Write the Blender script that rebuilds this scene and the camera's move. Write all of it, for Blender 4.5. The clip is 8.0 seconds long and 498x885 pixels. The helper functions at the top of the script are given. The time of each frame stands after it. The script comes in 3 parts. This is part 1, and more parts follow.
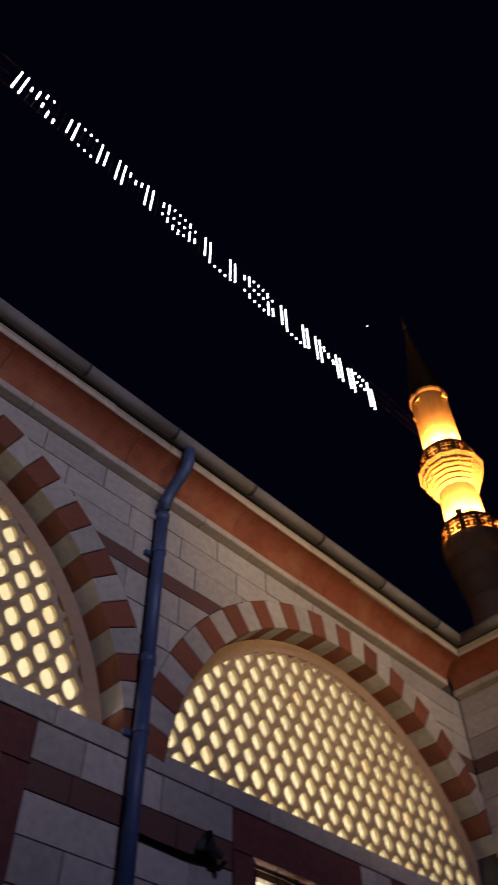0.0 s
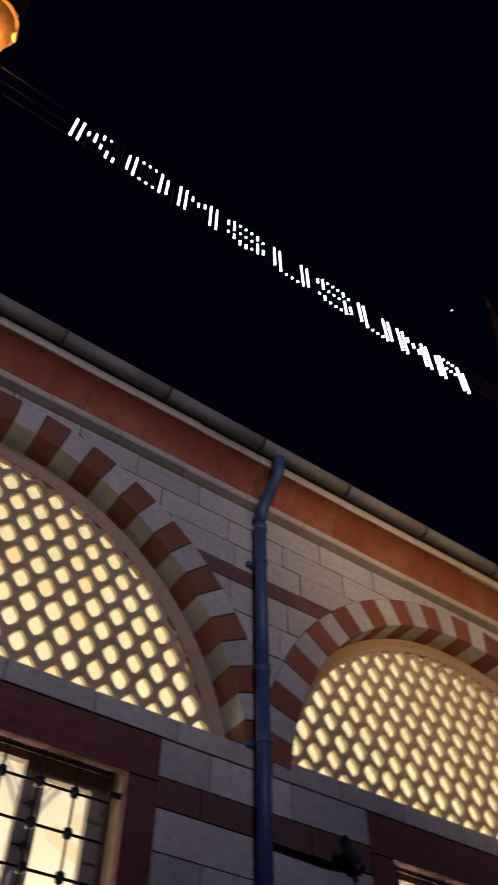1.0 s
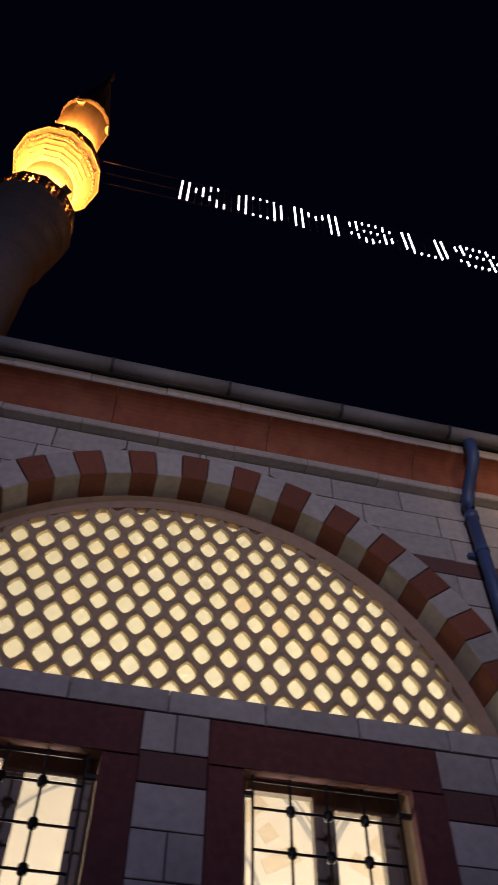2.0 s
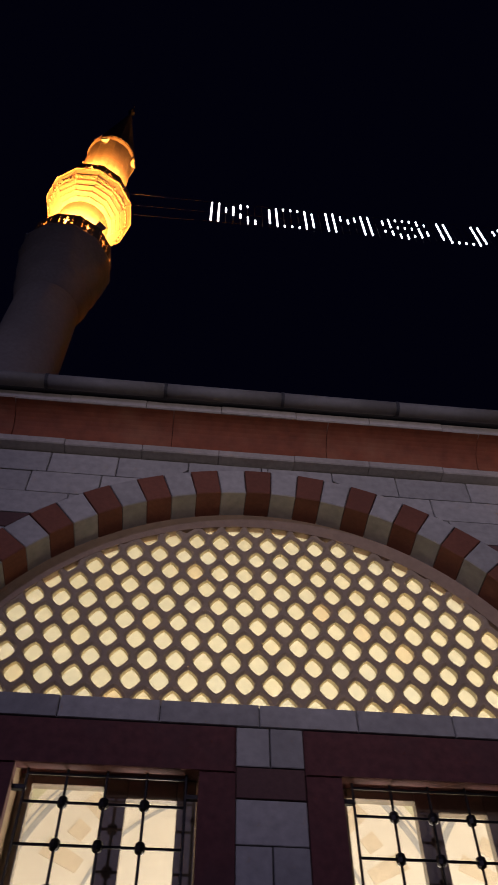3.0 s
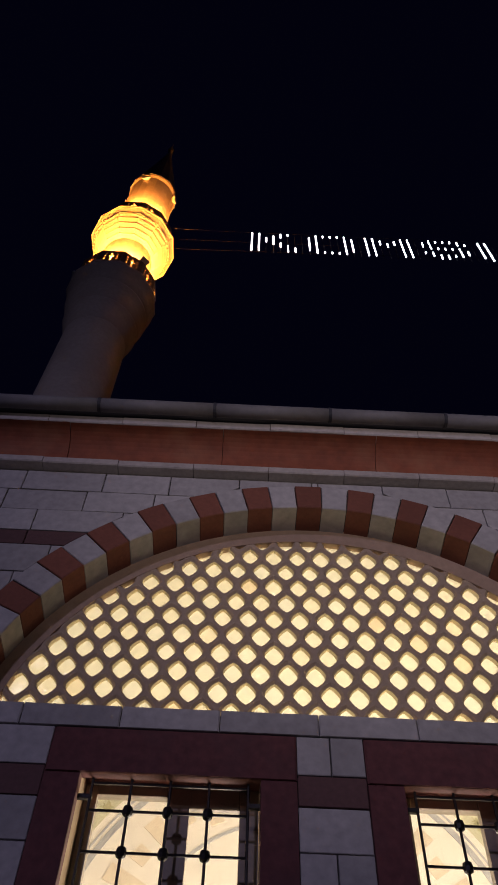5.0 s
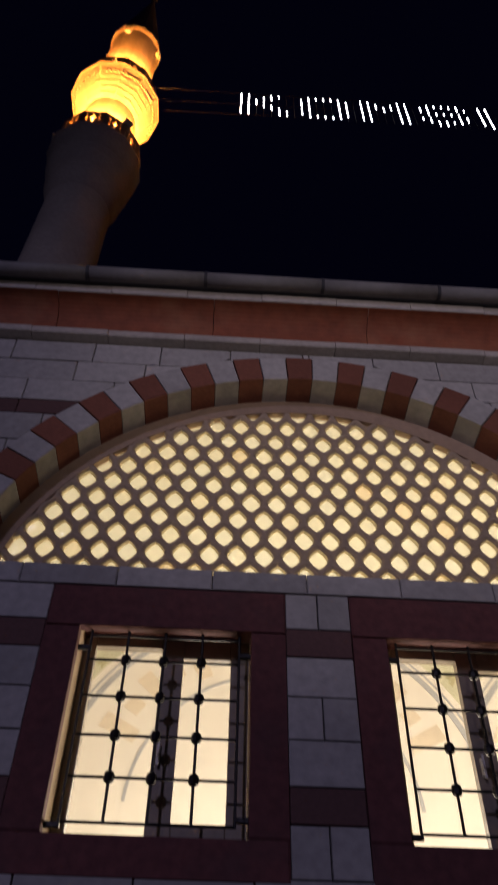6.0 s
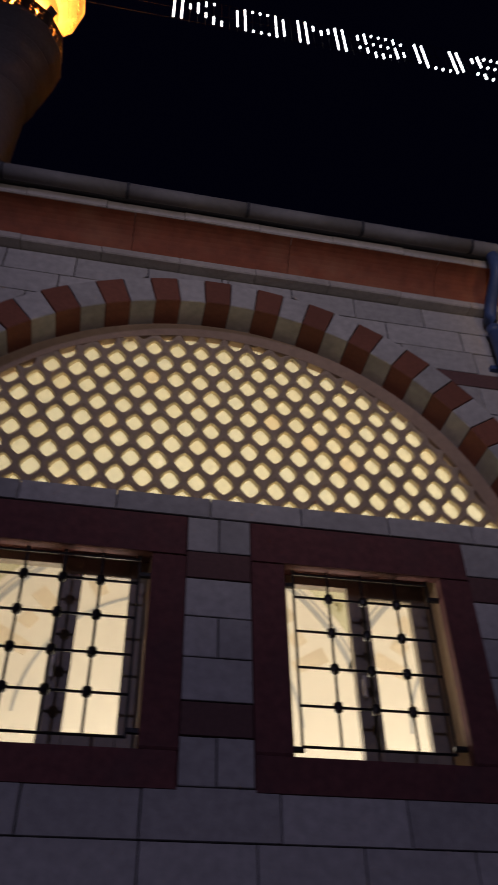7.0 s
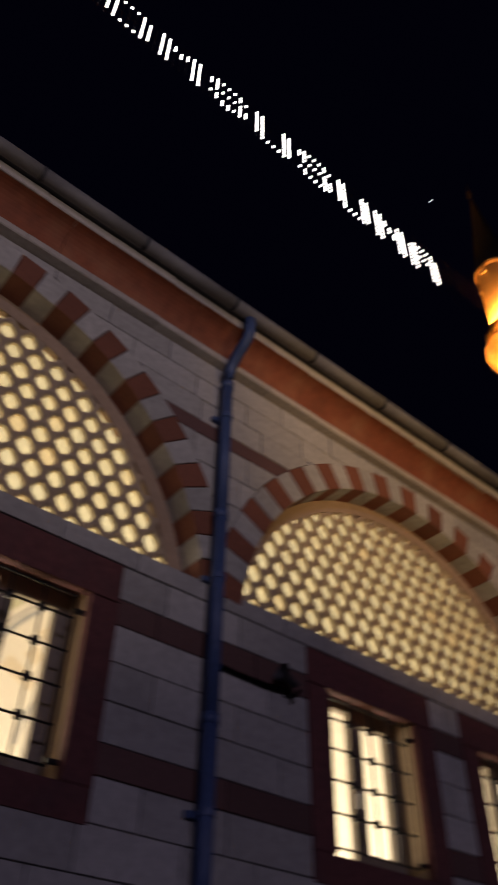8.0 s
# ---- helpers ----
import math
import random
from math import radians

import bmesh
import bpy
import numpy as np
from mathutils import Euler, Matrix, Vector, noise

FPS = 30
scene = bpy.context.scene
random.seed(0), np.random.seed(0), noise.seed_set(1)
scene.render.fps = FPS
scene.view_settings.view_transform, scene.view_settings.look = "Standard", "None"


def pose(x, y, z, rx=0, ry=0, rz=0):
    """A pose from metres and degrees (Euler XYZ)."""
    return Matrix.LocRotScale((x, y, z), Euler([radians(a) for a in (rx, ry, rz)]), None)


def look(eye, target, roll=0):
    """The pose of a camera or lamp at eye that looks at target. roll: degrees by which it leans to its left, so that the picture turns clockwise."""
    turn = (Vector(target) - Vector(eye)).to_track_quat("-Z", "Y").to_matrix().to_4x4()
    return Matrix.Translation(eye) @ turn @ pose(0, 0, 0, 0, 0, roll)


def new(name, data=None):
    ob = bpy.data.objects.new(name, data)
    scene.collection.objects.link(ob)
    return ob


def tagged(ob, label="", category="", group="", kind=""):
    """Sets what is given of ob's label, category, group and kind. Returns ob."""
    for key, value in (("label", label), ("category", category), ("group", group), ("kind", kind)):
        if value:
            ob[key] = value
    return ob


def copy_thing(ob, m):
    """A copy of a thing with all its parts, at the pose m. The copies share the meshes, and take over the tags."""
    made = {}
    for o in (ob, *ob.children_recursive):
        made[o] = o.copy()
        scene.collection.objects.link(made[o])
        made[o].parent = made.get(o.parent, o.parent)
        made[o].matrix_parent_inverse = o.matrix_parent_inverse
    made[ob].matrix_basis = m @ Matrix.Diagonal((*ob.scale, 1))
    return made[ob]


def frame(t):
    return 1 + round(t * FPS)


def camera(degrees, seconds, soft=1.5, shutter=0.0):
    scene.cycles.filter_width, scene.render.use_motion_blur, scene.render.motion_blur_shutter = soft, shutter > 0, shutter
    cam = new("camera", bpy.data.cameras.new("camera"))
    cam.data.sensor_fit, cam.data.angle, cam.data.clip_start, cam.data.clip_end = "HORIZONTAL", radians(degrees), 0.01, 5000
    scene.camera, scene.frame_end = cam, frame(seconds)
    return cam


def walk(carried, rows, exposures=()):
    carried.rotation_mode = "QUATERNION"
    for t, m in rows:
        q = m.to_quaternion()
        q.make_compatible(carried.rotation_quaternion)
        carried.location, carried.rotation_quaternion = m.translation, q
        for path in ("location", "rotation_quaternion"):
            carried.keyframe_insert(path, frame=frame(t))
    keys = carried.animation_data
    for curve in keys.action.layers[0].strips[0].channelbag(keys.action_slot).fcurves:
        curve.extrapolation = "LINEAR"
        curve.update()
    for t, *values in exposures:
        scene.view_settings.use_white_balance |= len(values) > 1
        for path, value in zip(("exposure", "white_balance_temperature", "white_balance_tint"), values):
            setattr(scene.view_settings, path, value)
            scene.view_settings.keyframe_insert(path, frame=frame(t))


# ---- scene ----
# ---- camera and walk ----
cam = camera(35.6, 8.0, soft=1.15, shutter=0.5)
PATH = [
    (0, (-0.474, 0.179, 2.072), (0.444, 1.067, 3.611), -1.1),
    (0.5, (-0.447, 0.137, 2.056), (0.368, 1.115, 3.598), -1.0),
    (0.6, (-0.436, 0.13, 2.054), (0.367, 1.114, 3.599), -0.8),
    (1, (-0.38, 0.122, 2.05), (0.336, 1.157, 3.604), 0.1),
    (1.5, (-0.379, 0.076, 2.067), (0.092, 1.219, 3.638), 0.8),
    (2, (-0.403, 0.054, 2.063), (-0.125, 1.256, 3.637), 0.5),
    (2.2, (-0.431, 0.063, 2.056), (-0.184, 1.269, 3.632), 0.0),
    (3.5, (-0.431, 0.052, 2.021), (-0.361, 1.24, 3.628), -0.1),
    (4, (-0.382, 0.047, 1.999), (-0.359, 1.209, 3.627), 1.2),
    (4.2, (-0.387, 0.043, 1.99), (-0.383, 1.185, 3.632), 2.1),
    (5.3, (-0.484, 0.145, 1.838), (-0.476, 1.296, 3.474), 2.4),
    (5.5, (-0.498, 0.162, 1.831), (-0.481, 1.39, 3.41), 2.1),
    (6, (-0.502, 0.15, 1.806), (-0.444, 1.535, 3.248), 1.2),
    (6.3, (-0.497, 0.154, 1.802), (-0.389, 1.611, 3.168), 0.3),
    (6.5, (-0.506, 0.167, 1.801), (-0.358, 1.651, 3.133), -0.4),
    (7, (-0.54, 0.172, 1.801), (-0.227, 1.656, 3.106), -1.2),
    (7.5, (-0.565, 0.09, 1.815), (0.035, 1.485, 3.115), 0.2),
    (8, (-0.436, 0.192, 1.737), (0.499, 1.341, 3.081), 1.3),
]
walk(cam, [(t, look(e, g, r)) for t, e, g, r in PATH],
     [(0.0, 0.38, 6450, 10), (1.0, 0.36, 6450, 10), (2.0, 0.27, 6350, 13), (4.2, 0.2, 6350, 13), (5.4, 0.58, 6600, 14), (6.0, 0.27, 6500, 13),
      (6.5, 0.07, 6450, 10), (7.0, -0.02, 6500, 10), (7.4, -0.1, 6800, 10), (8.0, 0.0, 7300, 11)])

# ---- night sky and unseen fill lamps ----
world = bpy.data.worlds.new("night_sky")
scene.world = world
world.use_nodes = True
world.node_tree.nodes["Background"].inputs["Color"].default_value = (0.0005, 0.0005, 0.0026, 1)
world.node_tree.nodes["Background"].inputs["Strength"].default_value = 1.0


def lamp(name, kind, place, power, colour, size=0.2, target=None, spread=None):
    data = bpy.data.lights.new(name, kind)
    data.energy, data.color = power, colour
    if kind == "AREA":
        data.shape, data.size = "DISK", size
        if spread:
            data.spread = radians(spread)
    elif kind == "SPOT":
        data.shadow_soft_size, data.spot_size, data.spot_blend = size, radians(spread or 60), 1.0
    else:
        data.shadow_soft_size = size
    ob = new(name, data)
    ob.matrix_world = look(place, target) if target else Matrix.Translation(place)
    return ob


# lamps added out of view to brighten the facade, standing for no known fittings
lamp("unseen_fill_warm", "SPOT", (4.6, -3.5, 6.3), 1150, (1.0, 0.66, 0.33), 0.3, (6.2, 5.0, 8.6), 50)
lamp("unseen_fill_pale", "SPOT", (0.2, -4.0, 6.0), 450, (0.95, 0.82, 0.86), 0.3, (1.2, 5.0, 8.3), 58)
lamp("unseen_fill_far", "SPOT", (-14.0, -44.0, 15.0), 11000, (0.64, 0.59, 1.0), 1.0, (2.0, 5.0, 4.0), 58)
# the chandeliers in the prayer hall
for hx, share in ((0.2, 0.66), (6.0, 0.72)):
    lamp("hall_light", "AREA", (hx, 10.2, 5.2), 75 * share, (1.0, 0.83, 0.64), 2.4, (hx, 5.0, 6.4))
    lamp("hall_light", "POINT", (hx, 8.4, 3.6), 860 * share, (1.0, 0.865, 0.73), 1.0)

# ---- materials ----


def material(name, colour, rough=0.8, metal=0.0, vary=0.12, grain=30.0, bump=0.25, stain=1.3, piece=0.0, second=None, stain_amount=0.5):
    """A surface with fine grain, broad stains and, for pieces, a shade of each piece's own."""
    m = bpy.data.materials.new(name)
    m.use_nodes = True
    nt = m.node_tree
    bs = nt.nodes["Principled BSDF"]
    bs.inputs["Roughness"].default_value, bs.inputs["Metallic"].default_value = rough, metal
    co = nt.nodes.new("ShaderNodeTexCoord")
    fine, broad = nt.nodes.new("ShaderNodeTexNoise"), nt.nodes.new("ShaderNodeTexNoise")
    fine.inputs["Scale"].default_value, fine.inputs["Detail"].default_value = grain, 6
    broad.inputs["Scale"].default_value, broad.inputs["Detail"].default_value = stain, 4
    for n in (fine, broad):
        nt.links.new(co.outputs["Object"], n.inputs["Vector"])
    dark = tuple(c * (1 - 2.2 * vary) for c in colour)
    light = tuple(min(1, c * (1 + 1.6 * vary)) for c in colour)
    ramp = nt.nodes.new("ShaderNodeMix")
    ramp.data_type = "RGBA"
    ramp.inputs["A"].default_value, ramp.inputs["B"].default_value = (*dark, 1), (*light, 1)
    nt.links.new(fine.outputs["Fac"], ramp.inputs["Factor"])
    mix = nt.nodes.new("ShaderNodeMix")
    mix.data_type = "RGBA"
    mix.inputs["B"].default_value = (*(second or tuple(c * 0.62 for c in colour)), 1)
    reach = nt.nodes.new("ShaderNodeMapRange")
    reach.inputs["From Min"].default_value, reach.inputs["From Max"].default_value = 0.48, 0.75
    reach.inputs["To Max"].default_value = stain_amount
    nt.links.new(broad.outputs["Fac"], reach.inputs["Value"])
    nt.links.new(reach.outputs["Result"], mix.inputs["Factor"])
    nt.links.new(ramp.outputs["Result"], mix.inputs["A"])
    out = mix.outputs["Result"]
    if piece:
        info, span, mul = nt.nodes.new("ShaderNodeObjectInfo"), nt.nodes.new("ShaderNodeMapRange"), nt.nodes.new("ShaderNodeHueSaturation")
        span.inputs["To Min"].default_value, span.inputs["To Max"].default_value = 1 - piece, 1 + piece
        nt.links.new(info.outputs["Random"], span.inputs["Value"])
        nt.links.new(span.outputs["Result"], mul.inputs["Value"])
        nt.links.new(out, mul.inputs["Color"])
        out = mul.outputs["Color"]
    nt.links.new(out, bs.inputs["Base Color"])
    if bump:
        b = nt.nodes.new("ShaderNodeBump")
        b.inputs["Strength"].default_value, b.inputs["Distance"].default_value = bump, 0.02
        nt.links.new(fine.outputs["Fac"], b.inputs["Height"])
        nt.links.new(b.outputs["Normal"], bs.inputs["Normal"])
    return m


def glowing(name, colour, strength):
    m = bpy.data.materials.new(name)
    m.use_nodes = True
    bs = m.node_tree.nodes["Principled BSDF"]
    bs.inputs["Base Color"].default_value = (0.8, 0.8, 0.8, 1)
    bs.inputs["Emission Color"].default_value, bs.inputs["Emission Strength"].default_value = (*colour, 1), strength
    return m


def clear_glass(name):
    m = bpy.data.materials.new(name)
    m.use_nodes = True
    nt = m.node_tree
    nt.nodes.remove(nt.nodes["Principled BSDF"])
    mix, tr, gl, lw, power, scale = (nt.nodes.new("ShaderNode" + k) for k in ("MixShader", "BsdfTransparent", "BsdfGlossy", "LayerWeight", "Math", "MapRange"))
    power.operation, power.inputs[1].default_value = "POWER", 4.0
    scale.inputs["To Min"].default_value, scale.inputs["To Max"].default_value = 0.03, 0.6
    nt.links.new(lw.outputs["Facing"], power.inputs[0])
    nt.links.new(power.outputs["Value"], scale.inputs["Value"])
    tr.inputs["Color"].default_value = (0.93, 0.95, 0.92, 1)
    gl.inputs["Roughness"].default_value = 0.03
    nt.links.new(scale.outputs["Result"], mix.inputs["Fac"])
    nt.links.new(tr.outputs["BSDF"], mix.inputs[1])
    nt.links.new(gl.outputs["BSDF"], mix.inputs[2])
    nt.links.new(mix.outputs["Shader"], nt.nodes["Material Output"].inputs["Surface"])
    return m


def milky_glass(name):
    """Old cast glass in the lattice: lets light through diffusely, each pane tinted a little differently."""
    m = bpy.data.materials.new(name)
    m.use_nodes = True
    nt = m.node_tree
    nt.nodes.remove(nt.nodes["Principled BSDF"])
    geo, ramp = nt.nodes.new("ShaderNodeNewGeometry"), nt.nodes.new("ShaderNodeValToRGB")
    ramp.color_ramp.elements[0].color, ramp.color_ramp.elements[0].position = (0.40, 0.335, 0.20, 1), 0.0
    ramp.color_ramp.elements[1].color, ramp.color_ramp.elements[1].position = (0.385, 0.405, 0.325, 1), 1.0
    mid = ramp.color_ramp.elements.new(0.12)
    mid.color = (0.39, 0.39, 0.28, 1)
    wave, bump = nt.nodes.new("ShaderNodeTexNoise"), nt.nodes.new("ShaderNodeBump")
    wave.inputs["Scale"].default_value = 14
    bump.inputs["Strength"].default_value, bump.inputs["Distance"].default_value = 0.5, 0.03
    nt.links.new(wave.outputs["Fac"], bump.inputs["Height"])
    mix, tl, gl = (nt.nodes.new("ShaderNode" + k) for k in ("MixShader", "BsdfTranslucent", "BsdfGlossy"))
    gl.inputs["Roughness"].default_value = 0.08
    nt.links.new(bump.outputs["Normal"], gl.inputs["Normal"])
    mix.inputs["Fac"].default_value = 0.06
    nt.links.new(geo.outputs["Random Per Island"], ramp.inputs["Fac"])
    nt.links.new(ramp.outputs["Color"], tl.inputs["Color"])
    part_clear, tr = nt.nodes.new("ShaderNodeMixShader"), nt.nodes.new("ShaderNodeBsdfTransparent")
    tr.inputs["Color"].default_value = (0.62, 0.63, 0.50, 1)
    part_clear.inputs["Fac"].default_value = 0.30
    nt.links.new(tl.outputs["BSDF"], part_clear.inputs[1])
    nt.links.new(tr.outputs["BSDF"], part_clear.inputs[2])
    nt.links.new(part_clear.outputs["Shader"], mix.inputs[1])
    nt.links.new(gl.outputs["BSDF"], mix.inputs[2])
    nt.links.new(mix.outputs["Shader"], nt.nodes["Material Output"].inputs["Surface"])
    return m


M_WHITE = material("pale_limestone", (0.44, 0.42, 0.39), 0.85, vary=0.17, grain=14, piece=0.15, stain=1.4)
M_RED = material("red_sandstone", (0.215, 0.074, 0.043), 0.85, vary=0.14, grain=26, piece=0.16, stain=1.1)
# red stone of the courses, darkened in colour for the weaker light on them
M_RED_SHADED = material("red_course_stone_shaded", (0.125, 0.062, 0.055), 0.85, vary=0.14, grain=26, piece=0.16, stain=1.1)
M_MORTAR = material("grey_mortar", (0.07, 0.066, 0.062), 0.95, vary=0.15, grain=60)
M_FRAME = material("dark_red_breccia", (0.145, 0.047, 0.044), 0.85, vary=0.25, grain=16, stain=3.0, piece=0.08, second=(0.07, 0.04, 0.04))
M_CORNICE_RED = material("painted_red_cornice", (0.27, 0.075, 0.032), 0.8, vary=0.22, grain=9, stain=2.1, piece=0.05, second=(0.36, 0.16, 0.08), stain_amount=0.7)
M_CORNICE = material("weathered_cornice_stone", (0.50, 0.45, 0.39), 0.85, vary=0.14, grain=20, stain=1.8, piece=0.1)
M_LEAD = material("grey_lead_gutter", (0.20, 0.19, 0.18), 0.7, metal=0.0, vary=0.12, grain=14, stain=2.5)
M_JOINT = material("dark_gutter_joint", (0.035, 0.035, 0.04), 0.7)
M_PIPE = material("blue_grey_painted_pipe", (0.055, 0.095, 0.22), 0.5, vary=0.10, grain=20, stain=2.0)
M_PLASTER = material("cream_gypsum_plaster", (0.40, 0.30, 0.19), 0.9, vary=0.08, grain=16, stain=1.5)
M_RING = material("brown_gypsum_ring", (0.40, 0.28, 0.19), 0.9, vary=0.12, grain=16, stain=1.5)
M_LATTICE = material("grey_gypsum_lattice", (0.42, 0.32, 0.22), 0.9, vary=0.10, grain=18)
# paler copy of the lattice gypsum, with the glow inside the holes painted in
M_LATTICE_LIT = material("gypsum_lattice_lit", (0.72, 0.62, 0.42), 0.9, vary=0.06, grain=18)
M_IRON = material("black_wrought_iron", (0.022, 0.020, 0.020), 0.5, metal=0.6, vary=0.2, grain=40)
M_WOOD = material("grey_brown_painted_wood", (0.24, 0.20, 0.15), 0.55, vary=0.1, grain=24)
M_HALL = material("cream_hall_plaster", (0.80, 0.76, 0.70), 0.9, vary=0.04, grain=8, bump=0.05, stain_amount=0.1)
M_BEIGE = material("painted_beige_block", (0.74, 0.65, 0.53), 0.9, vary=0.08, grain=12, bump=0.05)
M_BLUE = material("painted_blue_line", (0.46, 0.47, 0.50), 0.8, vary=0.1, bump=0.0)
M_OLIVE = material("painted_pale_olive_field", (0.64, 0.63, 0.47), 0.85, vary=0.08, grain=14, bump=0.0)
M_GREEN = material("painted_olive_ornament", (0.50, 0.48, 0.30), 0.85, vary=0.1, bump=0.0)
M_SHAFT = material("minaret_limestone", (0.42, 0.36, 0.30), 0.85, vary=0.12, grain=9, stain=0.8)
M_RAIL = material("dark_railing_stone", (0.16, 0.11, 0.08), 0.85, vary=0.12, grain=12)
M_SPIRE = material("lead_spire", (0.10, 0.11, 0.13), 0.5, metal=0.4, vary=0.1)
M_LAMP = material("white_metal_housing", (0.6, 0.6, 0.58), 0.4, vary=0.05)
M_ROOF = material("lead_roof_sheet", (0.12, 0.125, 0.135), 0.55, metal=0.3, vary=0.1, grain=6)
M_GROUND = material("paving_stone", (0.16, 0.15, 0.14), 0.85, vary=0.15, grain=12, stain=0.5)
M_CABLE = material("black_cable", (0.003, 0.003, 0.003), 0.7)
M_CABLE.node_tree.nodes["Principled BSDF"].inputs["Specular IOR Level"].default_value = 0.05
M_LED = glowing("white_led", (0.95, 0.97, 1.0), 4.5)
M_FLOOD = glowing("floodlight_face", (1.0, 0.80, 0.42), 9.0)
M_STAR = glowing("starlight", (0.85, 0.9, 1.0), 2.0)
M_GLASS = clear_glass("clear_window_glass")
M_MILKY = milky_glass("milky_lattice_glass")

# ---- building helpers ----


def mesh_of(name, bm, mat):
    bmesh.ops.recalc_face_normals(bm, faces=bm.faces[:])
    me = bpy.data.meshes.new(name)
    bm.to_mesh(me)
    bm.free()
    me.materials.append(mat)
    return me


def part(name, bm, mat, parent=None, label="", smooth=False):
    me = bm if isinstance(bm, bpy.types.Mesh) else mesh_of(name, bm, mat)
    if smooth:
        me.polygons.foreach_set("use_smooth", [True] * len(me.polygons))
    ob = new(name, me)
    ob.parent = parent
    return tagged(ob, label)


def thing(name, label, category, place=(0, 0, 0), group="", kind=""):
    ob = new(name)
    ob.empty_display_size = 0.2
    ob.location = place
    return tagged(ob, label, category, group, kind)


def prism(bm, outline, y0, y1, chamfer=0.0):
    """A slab of an outline of (x, z), its front at y0 and its back at y1, with a chamfered front edge."""
    n = len(outline)
    cx, cz = sum(p[0] for p in outline) / n, sum(p[1] for p in outline) / n
    rings = []
    if chamfer:
        inner = []
        for x, z in outline:
            d = max(1e-6, math.hypot(x - cx, z - cz))
            k = max(0.0, 1 - 1.3 * chamfer / d)
            inner.append((cx + (x - cx) * k, cz + (z - cz) * k))
        rings.append([bm.verts.new((x, y0, z)) for x, z in inner])
        rings.append([bm.verts.new((x, y0 + chamfer, z)) for x, z in outline])
    else:
        rings.append([bm.verts.new((x, y0, z)) for x, z in outline])
    rings.append([bm.verts.new((x, y1, z)) for x, z in outline])
    bm.faces.new(rings[0])
    bm.faces.new(rings[-1][::-1])
    for a, b in zip(rings, rings[1:]):
        for i in range(n):
            j = (i + 1) % n
            bm.faces.new((a[i], a[j], b[j], b[i]))
    return bm


def box(bm, x0, x1, y0, y1, z0, z1, chamfer=0.0):
    return prism(bm, [(x0, z0), (x1, z0), (x1, z1), (x0, z1)], y0, y1, chamfer)


def bar(bm, a, b, r, n=8):
    """A round bar from a to b."""
    a, b = Vector(a), Vector(b)
    q = (b - a).to_track_quat("Z", "Y")
    rings = [[bm.verts.new(p + q @ Vector((r * math.cos(2 * math.pi * i / n), r * math.sin(2 * math.pi * i / n), 0))) for i in range(n)] for p in (a, b)]
    for i in range(n):
        bm.faces.new((rings[0][i], rings[0][(i + 1) % n], rings[1][(i + 1) % n], rings[1][i]))
    bm.faces.new(rings[0][::-1])
    bm.faces.new(rings[1])
    return bm


def lathe(bm, profile, n, twist=0.0, capped=True):
    """A turned body of a profile of (radius, height)."""
    rings = [[bm.verts.new((r * math.cos(2 * math.pi * (i + twist) / n), r * math.sin(2 * math.pi * (i + twist) / n), z)) for i in range(n)] for r, z in profile]
    for a, b in zip(rings, rings[1:]):
        for i in range(n):
            bm.faces.new((a[i], a[(i + 1) % n], b[(i + 1) % n], b[i]))
    if capped:
        bm.faces.new(rings[0][::-1])
        bm.faces.new(rings[-1])
    return bm


def tube(bm, pts, r, n=6):
    """A bent round rod through a row of points."""
    pts = [Vector(p) for p in pts]
    rings = []
    for i, p in enumerate(pts):
        d = pts[min(i + 1, len(pts) - 1)] - pts[max(i - 1, 0)]
        q = d.to_track_quat("Z", "Y")
        rings.append([bm.verts.new(p + q @ Vector((r * math.cos(2 * math.pi * j / n), r * math.sin(2 * math.pi * j / n), 0))) for j in range(n)])
    for a, b in zip(rings, rings[1:]):
        for j in range(n):
            bm.faces.new((a[j], a[(j + 1) % n], b[(j + 1) % n], b[j]))
    bm.faces.new(rings[0][::-1])
    bm.faces.new(rings[-1])
    return bm


def extrude_x(bm, section, x0, x1):
    """A straight moulding of a section of (y, z) from x0 to x1."""
    n = len(section)
    a, b = ([bm.verts.new((x, y, z)) for y, z in section] for x in (x0, x1))
    for i in range(n):
        bm.faces.new((a[i], a[(i + 1) % n], b[(i + 1) % n], b[i]))
    bm.faces.new(a[::-1])
    bm.faces.new(b)
    return bm


# ---- plan ----
WALL_Y = 5.0
ARCHES = (0.235, 6.185)          # centres of the two arched windows
ARCH_Z, R_IN, R_OUT = 5.0, 2.785, 3.12
SILL_Z = 5.41
WIN_DX = 1.10                    # the lower windows stand this far either side of an arch's centre
FRAME_W, FRAME_Z0, FRAME_Z1 = 0.86, 3.25, 5.22
OPEN_W, OPEN_Z0, OPEN_Z1 = 0.612, 3.48, 4.88
X_LEFT, X_CORNER = -5.2, 8.70
GROUND_Z = 0.30
MID_X = sum(ARCHES) / 2
TOP_Z = 8.30

# ---- ground, roof, hall ----
bm = bmesh.new()
box(bm, -600, 600, -600, 600, GROUND_Z - 0.4, GROUND_Z)
tagged(part("ground", bm, M_GROUND), "grey stone paving in front of the mosque", "ground", kind="structure")
bm = bmesh.new()
box(bm, X_LEFT - 6, X_CORNER + 9, 4.57, 5.62, 8.70, 8.76)
box(bm, X_LEFT - 0.4, X_CORNER + 0.4, 5.56, 12.0, 9.71, 9.79)
box(bm, X_LEFT - 0.4, X_CORNER + 0.4, 5.56, 5.62, 8.76, 9.71)
box(bm, X_CORNER - 0.43, X_CORNER + 9, -8.0, 4.57, 8.70, 8.76)
